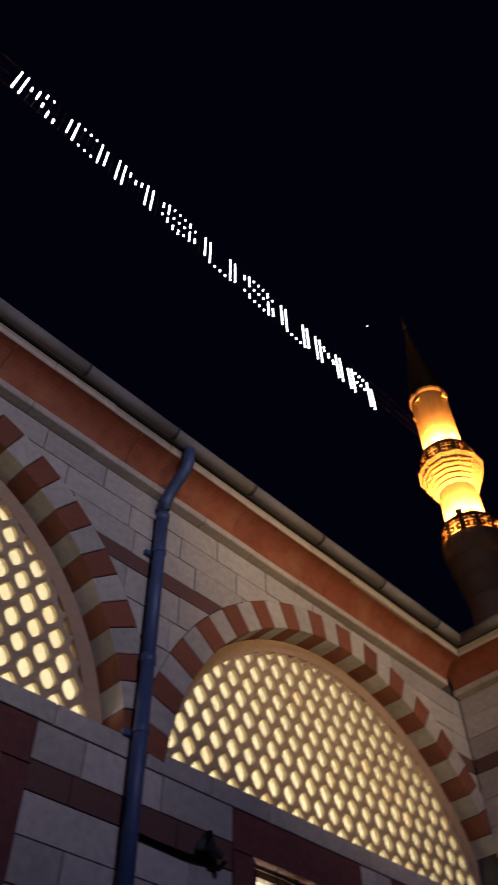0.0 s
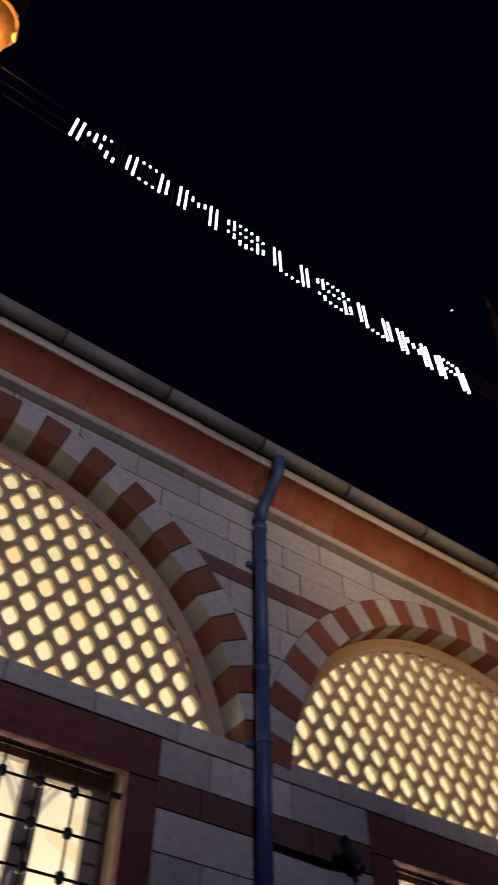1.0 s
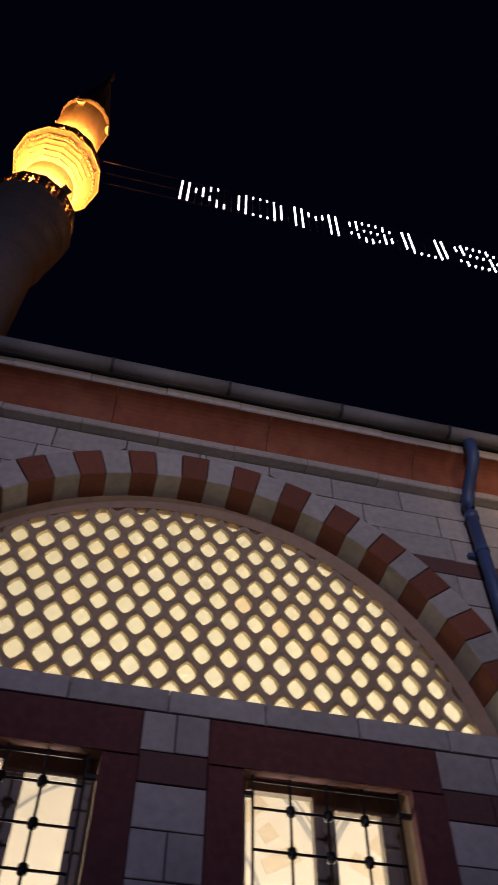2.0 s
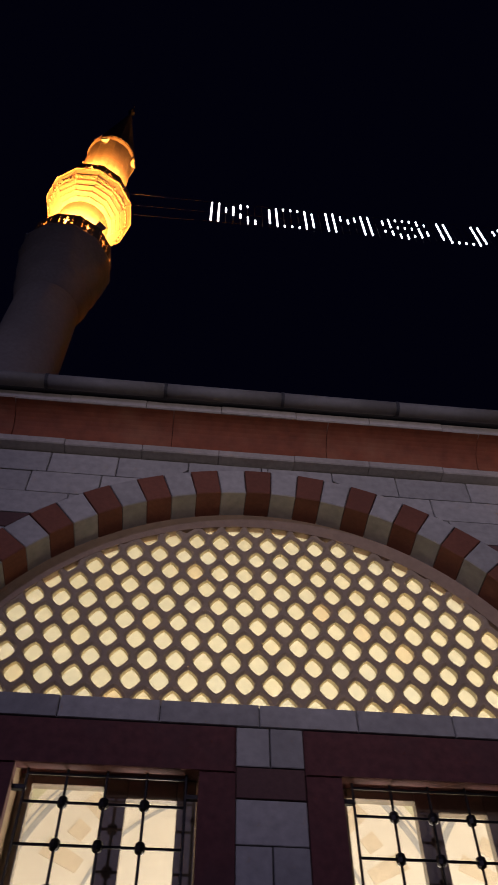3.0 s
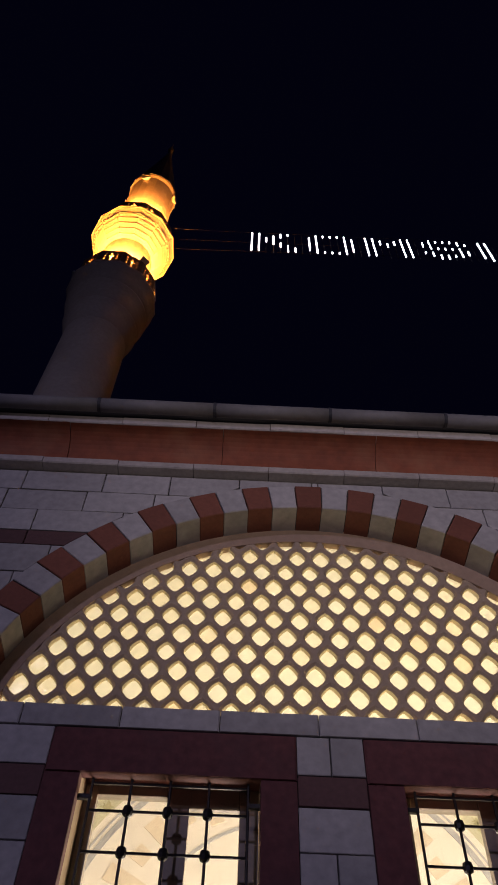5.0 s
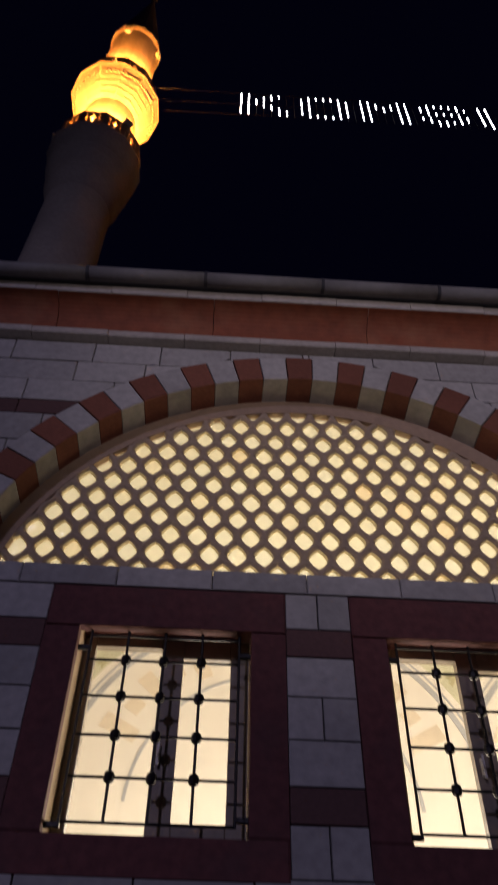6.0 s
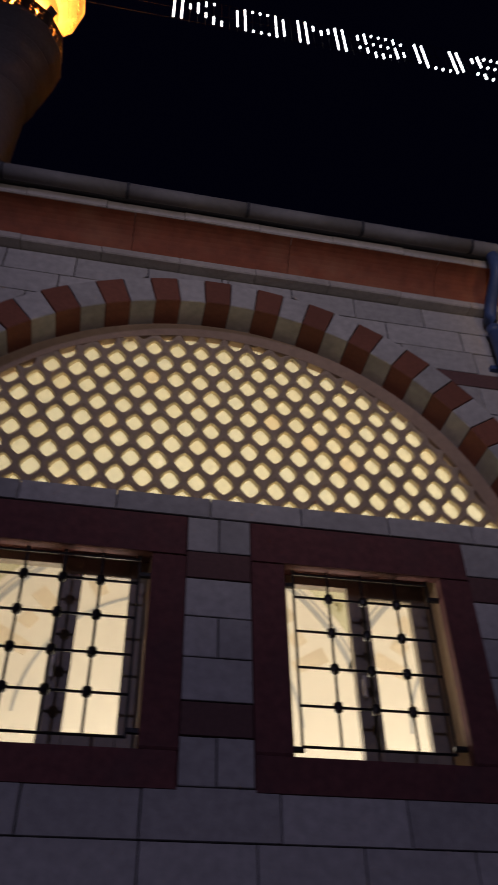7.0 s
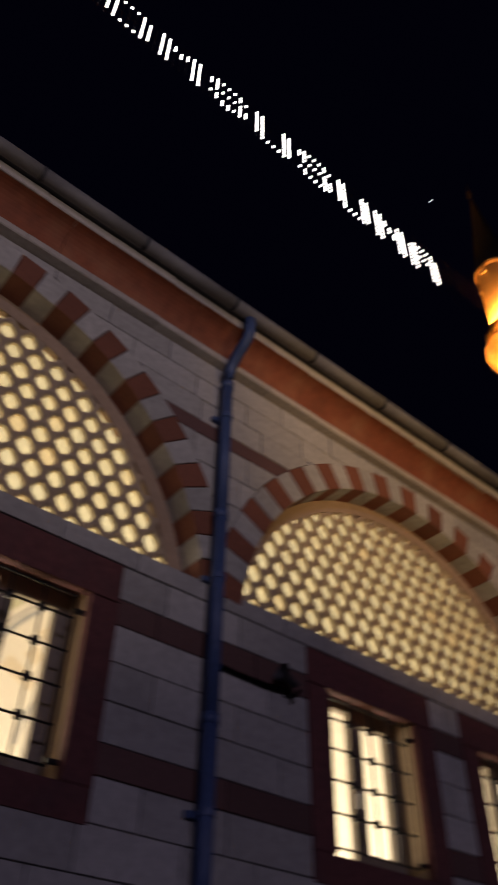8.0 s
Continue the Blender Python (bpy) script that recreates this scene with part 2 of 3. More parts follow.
tagged(part("roof", bm, M_ROOF), "low lead sheet roof behind the gutter", "roof", kind="structure")

HALL_BACK = 11.6
bm = bmesh.new()
box(bm, X_LEFT, X_CORNER, HALL_BACK, HALL_BACK + 0.3, 0.3, 9.7)
tagged(part("wall_hall", bm, M_HALL), "cream plastered inner wall of the prayer hall", "wall", kind="structure")
bm = bmesh.new()
box(bm, X_LEFT, X_CORNER, 5.43, HALL_BACK, 9.55, 9.70)
tagged(part("ceiling", bm, M_HALL), "cream plastered hall ceiling", "ceiling", kind="structure")
bm = bmesh.new()
box(bm, X_LEFT, X_CORNER, 5.43, HALL_BACK, 1.2, 1.4)
tagged(part("floor", bm, M_BEIGE), "carpeted hall floor", "floor", kind="structure")
bm = bmesh.new()
box(bm, X_LEFT - 0.3, X_LEFT, 5.43, HALL_BACK, 0.3, 9.7)
tagged(part("wall_west", bm, M_HALL), "cream plastered end wall of the hall", "wall", kind="structure")
bm = bmesh.new()
box(bm, X_CORNER, X_CORNER + 0.3, 5.43, HALL_BACK, 0.3, 9.7)
tagged(part("wall_hall_east", bm, M_HALL), "cream plastered end wall of the hall", "wall", kind="structure")


def painted_arch(cx):
    """A painted blind arch on the hall's inner wall: beige blocks, a blue double line and olive flowers."""
    root = thing("painted_arch", "painted blind arch with beige blocks and blue lines", "wall painting", (cx, HALL_BACK, 6.1), "painted arches in the hall")
    y, half = -0.012, 3.05
    for k in range(-7, 8):
        a0, a1 = radians(90 + k * 9 - 2.6), radians(90 + k * 9 + 2.6)
        r0, r1 = (2.35, 2.95) if k % 2 else (2.55, 2.8)
        bm = bmesh.new()
        prism(bm, [(r * math.cos(a), r * math.sin(a)) for r, a in ((r0, a0), (r1, a0), (r1, a1), (r0, a1))], y, 0)
        part("painted_block", bm, M_BEIGE, root)
    for r0, w in ((3.22, 0.09), (3.36, 0.03), (2.15, 0.05)):
        bm = bmesh.new()
        lim = math.acos(min(1, half / r0)) if r0 > half else 0.05
        ring = []
        for i in range(41):
            a = lim + (math.pi - 2 * lim) * i / 40
            ring.append([bm.verts.new((r * math.cos(a), yy, r * math.sin(a))) for r, yy in ((r0, 0), (r0, y), (r0 + w, y), (r0 + w, 0))])
        for p, q in zip(ring, ring[1:]):
            for i in range(3):
                bm.faces.new((p[i], p[i + 1], q[i + 1], q[i]))
        part("painted_line", bm, M_BLUE, root)
    for side in (-1, 1):
        arc = [radians(a) for a in range(31, 73, 3)]
        bm = bmesh.new()
        prism(bm, [(side * half, 3.38)] + [(side * 3.5 * math.cos(a), 3.5 * math.sin(a)) for a in arc[::-1] if 3.5 * math.cos(a) < half - 0.02] + [(side * half, 1.75)], -0.006, 0)
        part("painted_spandrel", bm, M_OLIVE, root, "pale olive painted spandrel")
    rng = random.Random(int(cx * 10))
    for i in range(170):
        x, z, r = rng.uniform(-3.0, 3.0), rng.uniform(1.5, 3.4), rng.uniform(0.05, 0.10)
        if math.hypot(x, z) < 3.55:
            continue
        bm = bmesh.new()
        prism(bm, [(x + r * (0.75 + 0.45 * math.cos(2.5 * b)) * math.cos(b * math.pi / 10), z + r * (0.75 + 0.45 * math.cos(b * math.pi / 2)) * math.sin(b * math.pi / 10)) for b in range(20)], y, 0)
        part("painted_flower", bm, M_GREEN, root)
    return root


for hx in (-5.65, 0.45, 6.55):
    painted_arch(hx)


# ---- facade core, with its openings ----
def openings(z):
    """The stretches of x that are open in the wall at a height."""
    gaps = []
    for cx in ARCHES:
        if SILL_Z - 0.02 < z < ARCH_Z + R_IN:
            w = math.sqrt(max(0, (R_IN + 0.05) ** 2 - (z - ARCH_Z) ** 2))
            gaps.append((cx - w, cx + w))
        if FRAME_Z0 + 0.05 < z < FRAME_Z1 - 0.05:
            for s in (-1, 1):
                gaps.append((cx + s * WIN_DX - FRAME_W + 0.05, cx + s * WIN_DX + FRAME_W - 0.05))
    return sorted(gaps)


def strips(bm, x0, x1, y0, y1, z0, z1, step):
    z = z0
    while z < z1 - 1e-6:
        top = min(z1, z + step)
        x = x0
        for a, b in openings((z + top) / 2):
            if a > x:
                box(bm, x, min(a, x1), y0, y1, z, top)
            x = max(x, b)
        if x < x1:
            box(bm, x, x1, y0, y1, z, top)
        z = top


bm = bmesh.new()
strips(bm, X_LEFT, X_CORNER, WALL_Y + 0.03, WALL_Y + 0.42, GROUND_Z, FRAME_Z0 + 0.05, 3)
strips(bm, X_LEFT, X_CORNER, WALL_Y + 0.03, WALL_Y + 0.42, FRAME_Z0 + 0.05, FRAME_Z1 - 0.05, 3)
strips(bm, X_LEFT, X_CORNER, WALL_Y + 0.03, WALL_Y + 0.42, FRAME_Z1 - 0.05, SILL_Z - 0.02, 3)
strips(bm, X_LEFT, X_CORNER, WALL_Y + 0.03, WALL_Y + 0.42, SILL_Z - 0.02, 8.62, 0.06)
wall_north = tagged(part("wall_north", bm, M_MORTAR), "limestone mosque facade banded with red stone courses", "wall", kind="structure")
bm = bmesh.new()
box(bm, X_CORNER + 0.03, X_CORNER + 0.5, -8.0, WALL_Y + 0.42, GROUND_Z, 8.62)
wall_east = tagged(part("wall_east", bm, M_MORTAR), "limestone return wall banded with red stone courses", "wall", kind="structure")


# ---- lower windows ----
def lower_window(name, place):
    """A barred window: breccia surround, iron grille, wooden casements with glass. Its middle is x 0, wall face y 0."""
    root = thing(name, "tall barred window in a dark red breccia surround, lit inside", "window", place, "barred lower windows", "structure")
    h0, h1, o0, o1 = 0, FRAME_Z1 - FRAME_Z0, OPEN_Z0 - FRAME_Z0, OPEN_Z1 - FRAME_Z0
    for nm, x0, x1, z0, z1 in (("jamb", -FRAME_W, -OPEN_W, o0, o1), ("jamb", OPEN_W, FRAME_W, o0, o1),
                               ("lintel", -FRAME_W, FRAME_W, o1 + 0.004, h1), ("sill", -FRAME_W, FRAME_W, h0, o0 - 0.004)):
        bm = bmesh.new()
        box(bm, x0, x1, -0.012, 0.07, z0, z1, 0.012)
        part(nm, bm, M_FRAME, root)
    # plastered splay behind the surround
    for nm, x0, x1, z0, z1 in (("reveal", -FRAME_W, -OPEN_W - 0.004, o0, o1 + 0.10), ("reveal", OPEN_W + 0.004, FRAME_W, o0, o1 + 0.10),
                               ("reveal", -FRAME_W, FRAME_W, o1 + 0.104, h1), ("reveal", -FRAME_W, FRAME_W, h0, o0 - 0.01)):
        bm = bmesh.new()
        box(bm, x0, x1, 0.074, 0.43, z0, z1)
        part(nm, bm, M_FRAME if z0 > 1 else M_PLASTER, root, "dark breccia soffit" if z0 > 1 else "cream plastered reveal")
    gy = 0.07
    bm = bmesh.new()
    xs = [-0.53, -0.265, 0.0, 0.265, 0.53]
    zs = [3.57 - FRAME_Z0 + 0.2725 * i for i in range(5)]
    for x in xs:
        bar(bm, (x, gy, zs[0] - 0.005), (x, gy, o1 + 0.01), 0.0100, 6)
    bar(bm, (-0.53, gy, o1 - 0.03), (0.53, gy, o1 - 0.03), 0.0095, 6)
    for z in zs:
        bar(bm, (-0.535, gy + 0.004, z), (0.535, gy + 0.004, z), 0.0095, 6)
    grille = part("grille", bm, M_IRON, root, "black wrought iron grille")
    knot = bmesh.new()
    lathe(knot, [(0.012, -0.04), (0.03, -0.028), (0.037, 0), (0.03, 0.028), (0.012, 0.04)], 8)
    knot = mesh_of("knot", knot, M_IRON)
    for x in xs[1:4]:
        for z in zs[1:]:
            ob = part("knot", knot, M_IRON, grille)
            ob.location = (x, gy, z)
    for sx, z in ((-1, 0.30), (1, 0.36), (-1, 1.5), (1, 1.48)):
        bm = bmesh.new()
        box(bm, min(sx * 0.52, sx * 0.64), max(sx * 0.52, sx * 0.64), gy - 0.012, gy + 0.02, z - 0.016, z + 0.016, 0.004)
        part("lug", bm, M_IRON, grille)
    # casements
    cy0, cy1 = 0.30, 0.37
    for nm, x0, x1, z0, z1 in (("stile", -OPEN_W, -0.525, o0, o1 + 0.10), ("mullion", -0.03, 0.13, o0, o1 + 0.10), ("stile", 0.48, OPEN_W, o0, o1 + 0.10),
                               ("rail", -0.525, -0.03, o1 + 0.025, o1 + 0.10), ("rail", 0.13, 0.48, o1 - 0.05, o1 + 0.10),
                               ("rail", 0.13, 0.48, o0, o0 + 0.17), ("rail", -0.525, -0.03, o0, o0 + 0.04)):
        bm = bmesh.new()
        box(bm, x0, x1, cy0, cy1, z0, z1, 0.008)
        part(nm, bm, M_WOOD, root)
    for x0, x1 in ((-0.525, -0.03), (0.13, 0.48)):
        bm = bmesh.new()
        box(bm, x0, x1, cy0 + 0.03, cy0 + 0.036, o0, o1 + 0.08)
        pane = part("pane", bm, M_GLASS, root, "clear glass pane")
        pane.visible_shadow = False
    bm = bmesh.new()
    box(bm, 0.00, 0.025, cy0 - 0.035, cy0, 0.78, 0.9, 0.006)
    box(bm, 0.005, 0.02, cy0 - 0.05, cy0 - 0.035, 0.76, 0.92, 0.004)
    part("handle", bm, M_LAMP, root, "pale metal casement handle")
    return root


first = lower_window("window_1", (ARCHES[0] - WIN_DX, WALL_Y, FRAME_Z0))
for i, x in enumerate((ARCHES[0] + WIN_DX, ARCHES[1] - WIN_DX, ARCHES[1] + WIN_DX)):
    w = copy_thing(first, pose(x, WALL_Y, FRAME_Z0))
    w.name = "window_%d" % (i + 2)


# ---- arched lattice windows ----
HX, HZ = 0.2294, 0.1988          # spacing of the lattice's holes
def lattice_cell(bm, cx, cz, y0, y1, k):
    """One six-sided cell of the lattice, pierced by a rounded hole with a softened front edge."""
    n, top = 18, HZ / 2 + HX * HX / (8 * HZ)
    apothem = HX / 2
    outer, holes, fronts = [], [], []
    for i in range(n):
        deg = 30 + 20 * i
        a = radians(deg)
        c, s = math.cos(a), math.sin(a)
        off = radians((deg + 30) % 60 - 30)
        r = apothem / math.cos(off)
        outer.append((c * r, s * r * top / (apothem / math.cos(radians(30)))))
        q = (abs(c) ** 1.3 + abs(s) ** 1.3) ** (-1 / 1.3)
        holes.append((c * q * 0.084 * k, s * q * 0.114 * k))
        q = (abs(c) ** 1.36 + abs(s) ** 1.36) ** (-1 / 1.36)
        fronts.append((c * q * 0.088 * k, s * q * 0.107 * k))
    ro = [bm.verts.new((cx + x, y0, cz + z)) for x, z in outer]
    rf = [bm.verts.new((cx + x * 1.20, y0 + 0.002, cz + z * 1.18)) for x, z in fronts]
    rm = [bm.verts.new((cx + x * 0.96, y0 + 0.022, cz + z * 0.96)) for x, z in fronts]
    rb = [bm.verts.new((cx + x * 0.97, y1, cz + z * 0.97)) for x, z in holes]
    # the hole walls take the paler slot, so they look lit by the glass
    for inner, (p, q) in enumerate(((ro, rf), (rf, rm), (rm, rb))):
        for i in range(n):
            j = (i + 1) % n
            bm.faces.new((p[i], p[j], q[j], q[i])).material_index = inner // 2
    return holes


def arched_window(name, cx):
    root = thing(name, "wide arched window with a pierced gypsum lattice, lit inside", "window", (cx, WALL_Y, SILL_Z), "arched lattice windows", "structure")
    zc = ARCH_Z - SILL_Z
    plate, glass = bmesh.new(), bmesh.new()
    rng = random.Random(7)
    for row in range(-1, 13):
        z = 5.834 - SILL_Z + row * HZ
        shift = -0.825 - ARCHES[0] + (0.5 * HX if row % 2 else 0)
        for col in range(-12, 20):
            x = shift + col * HX
            if abs(x) > 2.8 or math.hypot(x, z - zc) > 2.80:
                continue
            k = 1 + rng.uniform(-0.05, 0.05)
            holes = lattice_cell(plate, x, z, 0.318, 0.392, k)
            tilt = rng.uniform(-0.05, 0.05)
            vs = [glass.verts.new((x + hx * 1.08, 0.384 + tilt * hz, z + hz * 1.08)) for hx, hz in holes]
            glass.faces.new(vs)
    part("lattice", plate, M_LATTICE, root, "grey gypsum lattice with rounded holes").data.materials.append(M_LATTICE_LIT)
    part("lattice_glass", glass, M_MILKY, root, "milky cream glass behind the lattice")
    # plain ring between lattice and arch stones
    bm = bmesh.new()
    n, a0 = 72, -8.0
    rings = []
    for i in range(n + 1):
        a = radians(a0 + (180 - 2 * a0) * i / n)
        c, s = math.cos(a), math.sin(a)
        rings.append([bm.verts.new((r * c, y, zc + r * s)) for r, y in ((2.83, 0.287), (2.775, 0.289), (2.645, 0.314), (2.645, 0.405), (2.83, 0.405))])
    for a, b in zip(rings, rings[1:]):
        for i in range(5):
            j = (i + 1) % 5
            bm.faces.new((a[i], a[j], b[j], b[i]))
    part("plaster_ring", bm, M_RING, root, "brown plaster ring round the lattice", smooth=False)
    for i in range(-16, 17):
        a0, a1 = radians(90.8 - 5 * i - 2.42), radians(90.8 - 5 * i + 2.42)
        steps = [a0 + (a1 - a0) * j / 3 for j in range(4)]
        proud = rng.uniform(-0.006, 0.006)
        outline = [(R_IN * math.cos(a), zc + R_IN * math.sin(a)) for a in steps[::-1]] + [(R_OUT * math.cos(a), zc + R_OUT * math.sin(a)) for a in steps]
        bm = bmesh.new()
        prism(bm, outline, -0.014 + proud, 0.29, 0.008)
        part("arch_stone", bm, M_WHITE if i % 2 else M_RED, root)
    # sill course
    x, edges = -2.95, []
    while x < 2.95:
        edges.append(x)
        x += 0.72
    edges[-1] = 2.95
    for a, b in zip(edges, edges[1:]):
        bm = bmesh.new()
        box(bm, a + 0.003, b - 0.003, -0.012, 0.42, 5.235 - SILL_Z, 0.0, 0.008)
        part("sill_stone", bm, M_WHITE, root)
    return root


for i, cx in enumerate(ARCHES):
    arched_window("window_%d" % (i + 5), cx)


# ---- cornice and gutter ----
def cornice_run(parent, x0, x1, rng):
    """The runs of the cornice stone by stone: lower fillet, painted hollow, upper fillet."""
    lower = [(5.02, 8.203), (4.892, 8.203), (4.880, 8.214), (4.880, 8.284), (4.892, 8.294), (5.02, 8.294)]
    hollow = [(5.02, 8.297)] + [(4.895 - 0.262 * (1 - math.cos(radians(10 * i))), 8.297 + 0.276 * math.sin(radians(10 * i))) for i in range(10)] + [(5.02, 8.574)]
    upper = [(5.02, 8.577), (4.632, 8.577), (4.620, 8.588), (4.618, 8.686), (4.63, 8.695), (5.02, 8.695)]
    for nm, sec, mat, step, off in (("cornice_stone", lower, M_CORNICE, 0.773, 0.423), ("painted_hollow", hollow, M_CORNICE_RED, 1.60, 0.3), ("cornice_stone", upper, M_CORNICE, 0.773, 0.423)):
        x = x0 - off
        while x < x1:
            a, b = max(x0, x), min(x1, x + step)
            if b - a > 0.05:
                dy, dz = rng.uniform(-0.006, 0.006), rng.uniform(-0.004, 0.004)
                bm = bmesh.new()
                extrude_x(bm, [(y + dy, z + dz) for y, z in sec], a + 0.003, b - 0.003)
                part(nm, bm, mat, parent)
            x += step


cornice = thing("cornice", "stone cornice with a red painted hollow moulding", "cornice", kind="structure")
cornice_run(cornice, X_LEFT, X_CORNER - 0.36, random.Random(3))
cornice_east = thing("cornice_return", "stone cornice with a red painted hollow on the return wall", "cornice", kind="structure")
cornice_run(cornice_east, -WALL_Y + 0.02, 8.0, random.Random(4))
cornice_east.matrix_basis = Matrix(((0, 1, 0, X_CORNER - WALL_Y), (-1, 0, 0, 0), (0, 0, 1, 0), (0, 0, 0, 1)))


def gutter_run(name, x0, x1):
    root = thing(name, "half-round grey lead gutter with dark joint straps", "gutter", (0, 0, 0))
    arc = [(4.50 - 0.075 * math.cos(radians(a)), 8.721 - 0.075 * math.sin(radians(a))) for a in range(-50, 231, 20)]
    collar = [(4.50 - 0.082 * math.cos(radians(a)), 8.721 - 0.082 * math.sin(radians(a))) for a in range(-50, 231, 20)]
    x = x0
    while x < x1 - 0.1:
        b = min(x1, x + 1.205)
        bm = bmesh.new()
        extrude_x(bm, arc, x + 0.012, b - 0.012)
        part("gutter_length", bm, M_LEAD, root, smooth=True)
        bm = bmesh.new()
        extrude_x(bm, collar, b - 0.016, b + 0.016)
        part("joint_strap", bm, M_JOINT, root, "dark joint strap")
        x = b
    return root


gutter_run("gutter", -0.80 - 3 * 1.205, X_CORNER - 0.47)
g = gutter_run("gutter", -WALL_Y + 0.47, 8.0)
g.matrix_basis = cornice_east.matrix_basis.copy()


# ---- drainpipe ----
def drainpipe(x):
    root = thing("drainpipe", "blue-grey painted rainwater pipe fixed to the facade", "drainpipe", (x, WALL_Y - 0.12, GROUND_Z))
    z = 0.0
    while z < 7.2:
        bm = bmesh.new()
        top = min(7.60, z + 1.95)
        bar(bm, (0, 0, z), (0, 0, top), 0.063, 14)
        bar(bm, (0, 0, top - 0.09), (0, 0, top), 0.072, 14)
        part("pipe_length", bm, M_PIPE, root, smooth=True)
        bm = bmesh.new()
        box(bm, -0.11, 0.11, 0.07, 0.12, z + 1.2, z + 1.25, 0.004)
        bar(bm, (0, 0, z + 1.2), (0, 0, z + 1.25), 0.071, 14)
        part("bracket", bm, M_PIPE, root)
        z += 1.95
    bm = bmesh.new()
    tube(bm, [(0, 0, 7.58), (0, 0, 7.68), (0, -0.02, 7.76), (0, -0.08, 7.86), (0, -0.20, 7.97), (0, -0.32, 8.06), (0, -0.36, 8.14), (0, -0.365, 8.34)], 0.065, 14)
    part("bend", bm, M_PIPE, root, smooth=True)
    return root


drainpipe(3.06)


# ---- horn loudspeaker on the wall ----
horn = thing("loudspeaker", "dark horn loudspeaker on a bracket beside a window surround", "loudspeaker", (3.98, WALL_Y, 4.72))
bm = bmesh.new()
lathe(bm, [(0.05, 0.0), (0.055, 0.12), (0.09, 0.24), (0.15, 0.33), (0.165, 0.36), (0.155, 0.365), (0.08, 0.25), (0.02, 0.2)], 18)
for v in bm.verts:
    v.co = Matrix.Rotation(radians(-70), 3, "Y") @ (v.co * 0.55) + Vector((0.0, -0.12, 0.0))
part("horn", bm, M_JOINT, horn)
bm = bmesh.new()
box(bm, -0.05, 0.05, -0.02, 0.0, -0.08, 0.08, 0.004)
tube(bm, [(0, -0.01, -0.05), (0, -0.10, -0.09), (0, -0.16, -0.05)], 0.018, 8)
part("bracket", bm, M_IRON, horn)
bm = bmesh.new()
tube(bm, [(0.0, -0.03, -0.03), (-0.3, -0.025, -0.06), (-0.6, -0.025, -0.05), (-0.90, -0.04, -0.04)], 0.022, 6)
part("lead", bm, M_CABLE, horn, "black cable run along the wall")

# ---- minarets ----
RAIL_HOLES = ("...........", "..#..#..#..", ".....#.....", "..#.###.#..", ".....#.....", "..#..#..#..", ".....#.....", "..#.###.#..", "...........")


def balcony_panel(width, height):
    """A pierced stone railing panel, its middle at x 0, outer face at y 0."""
    bm = bmesh.new()
    rows, cols = len(RAIL_HOLES), len(RAIL_HOLES[0])
    cw, ch = width / cols, height / rows
    for r, line in enumerate(RAIL_HOLES):
        start = 0
        for c in range(cols + 1):
            if c == cols or line[c] == "#":
                if c > start:
                    z = height - (r + 1) * ch
                    box(bm, -width / 2 + start * cw, -width / 2 + c * cw, 0, 0.07, z, z + ch)
                start = c + 1
    return mesh_of("railing_panel", bm, M_RAIL)


def balcony(root, z0, z1, r0, r1, n, r_rail, tiers=6):
    """A stepped corbel under a balcony floor, and its pierced railing."""
    for k in range(tiers):
        f0, f1 = k / tiers, (k + 1) / tiers
        ra, rb = r0 + (r1 - r0) * f0 ** 0.9, r0 + (r1 - r0) * f1 ** 0.9
        za, zb = z0 + (z1 - z0) * f0, z0 + (z1 - z0) * f1
        bm = bmesh.new()
        lathe(bm, [(ra - 0.035, za), (ra - 0.035, za + 0.045), (ra - 0.005, za + 0.06), (ra + (rb - ra) * 0.45, za + (zb - za) * 0.5), (rb, zb - 0.045), (rb + 0.012, zb - 0.03), (rb + 0.012, zb)], 36 if tiers == 3 else n, 0.5)
        if tiers > 3 and k == 4:
            m = n * 5
            for i in range(m):
                a = 2 * math.pi * i / m
                q = Matrix.Rotation(a, 4, "Z")
                old = set(bm.verts)
                rr = ra + (rb - ra) * 0.7
                prism(bm, [(-0.015, 0), (0.015, 0), (0.028, (zb - za) * 0.22), (0, (zb - za) * 0.34), (-0.028, (zb - za) * 0.22)], 0.004, 0.05)
                for v in bm.verts:
                    if v not in old:
                        v.co = q @ (v.co + Vector((0, -rr, za + (zb - za) * 0.30)))
        part("corbel_tier", bm, M_SHAFT, root, smooth=tiers == 3)
    bm = bmesh.new()
    lathe(bm, [(r1 + 0.03, z1), (r1 + 0.05, z1 + 0.03), (r1 + 0.05, z1 + 0.10), (r1, z1 + 0.12)], n, 0.5)
    part("balcony_floor", bm, M_SHAFT, root)
    width = 2 * r_rail * math.tan(math.pi / n)
    panel = balcony_panel(width * 0.985, 0.88)
    for i in range(n):
        a = 2 * math.pi * i / n
        ob = part("railing_panel", panel, M_RAIL, root)
        ob.matrix_basis = Matrix.Rotation(a, 4, "Z") @ Matrix.Translation((0, -r_rail, z1 + 0.12))
    bm = bmesh.new()
    lathe(bm, [(r_rail + 0.03, z1 + 1.0), (r_rail + 0.05, z1 + 1.03), (r_rail + 0.05, z1 + 1.09), (r_rail + 0.02, z1 + 1.11), (r_rail - 0.1, z1 + 1.11), (r_rail - 0.1, z1 + 1.0), (r_rail + 0.03, z1 + 1.0)], n, 0.5, False)
    part("railing_cap", bm, M_RAIL, root)


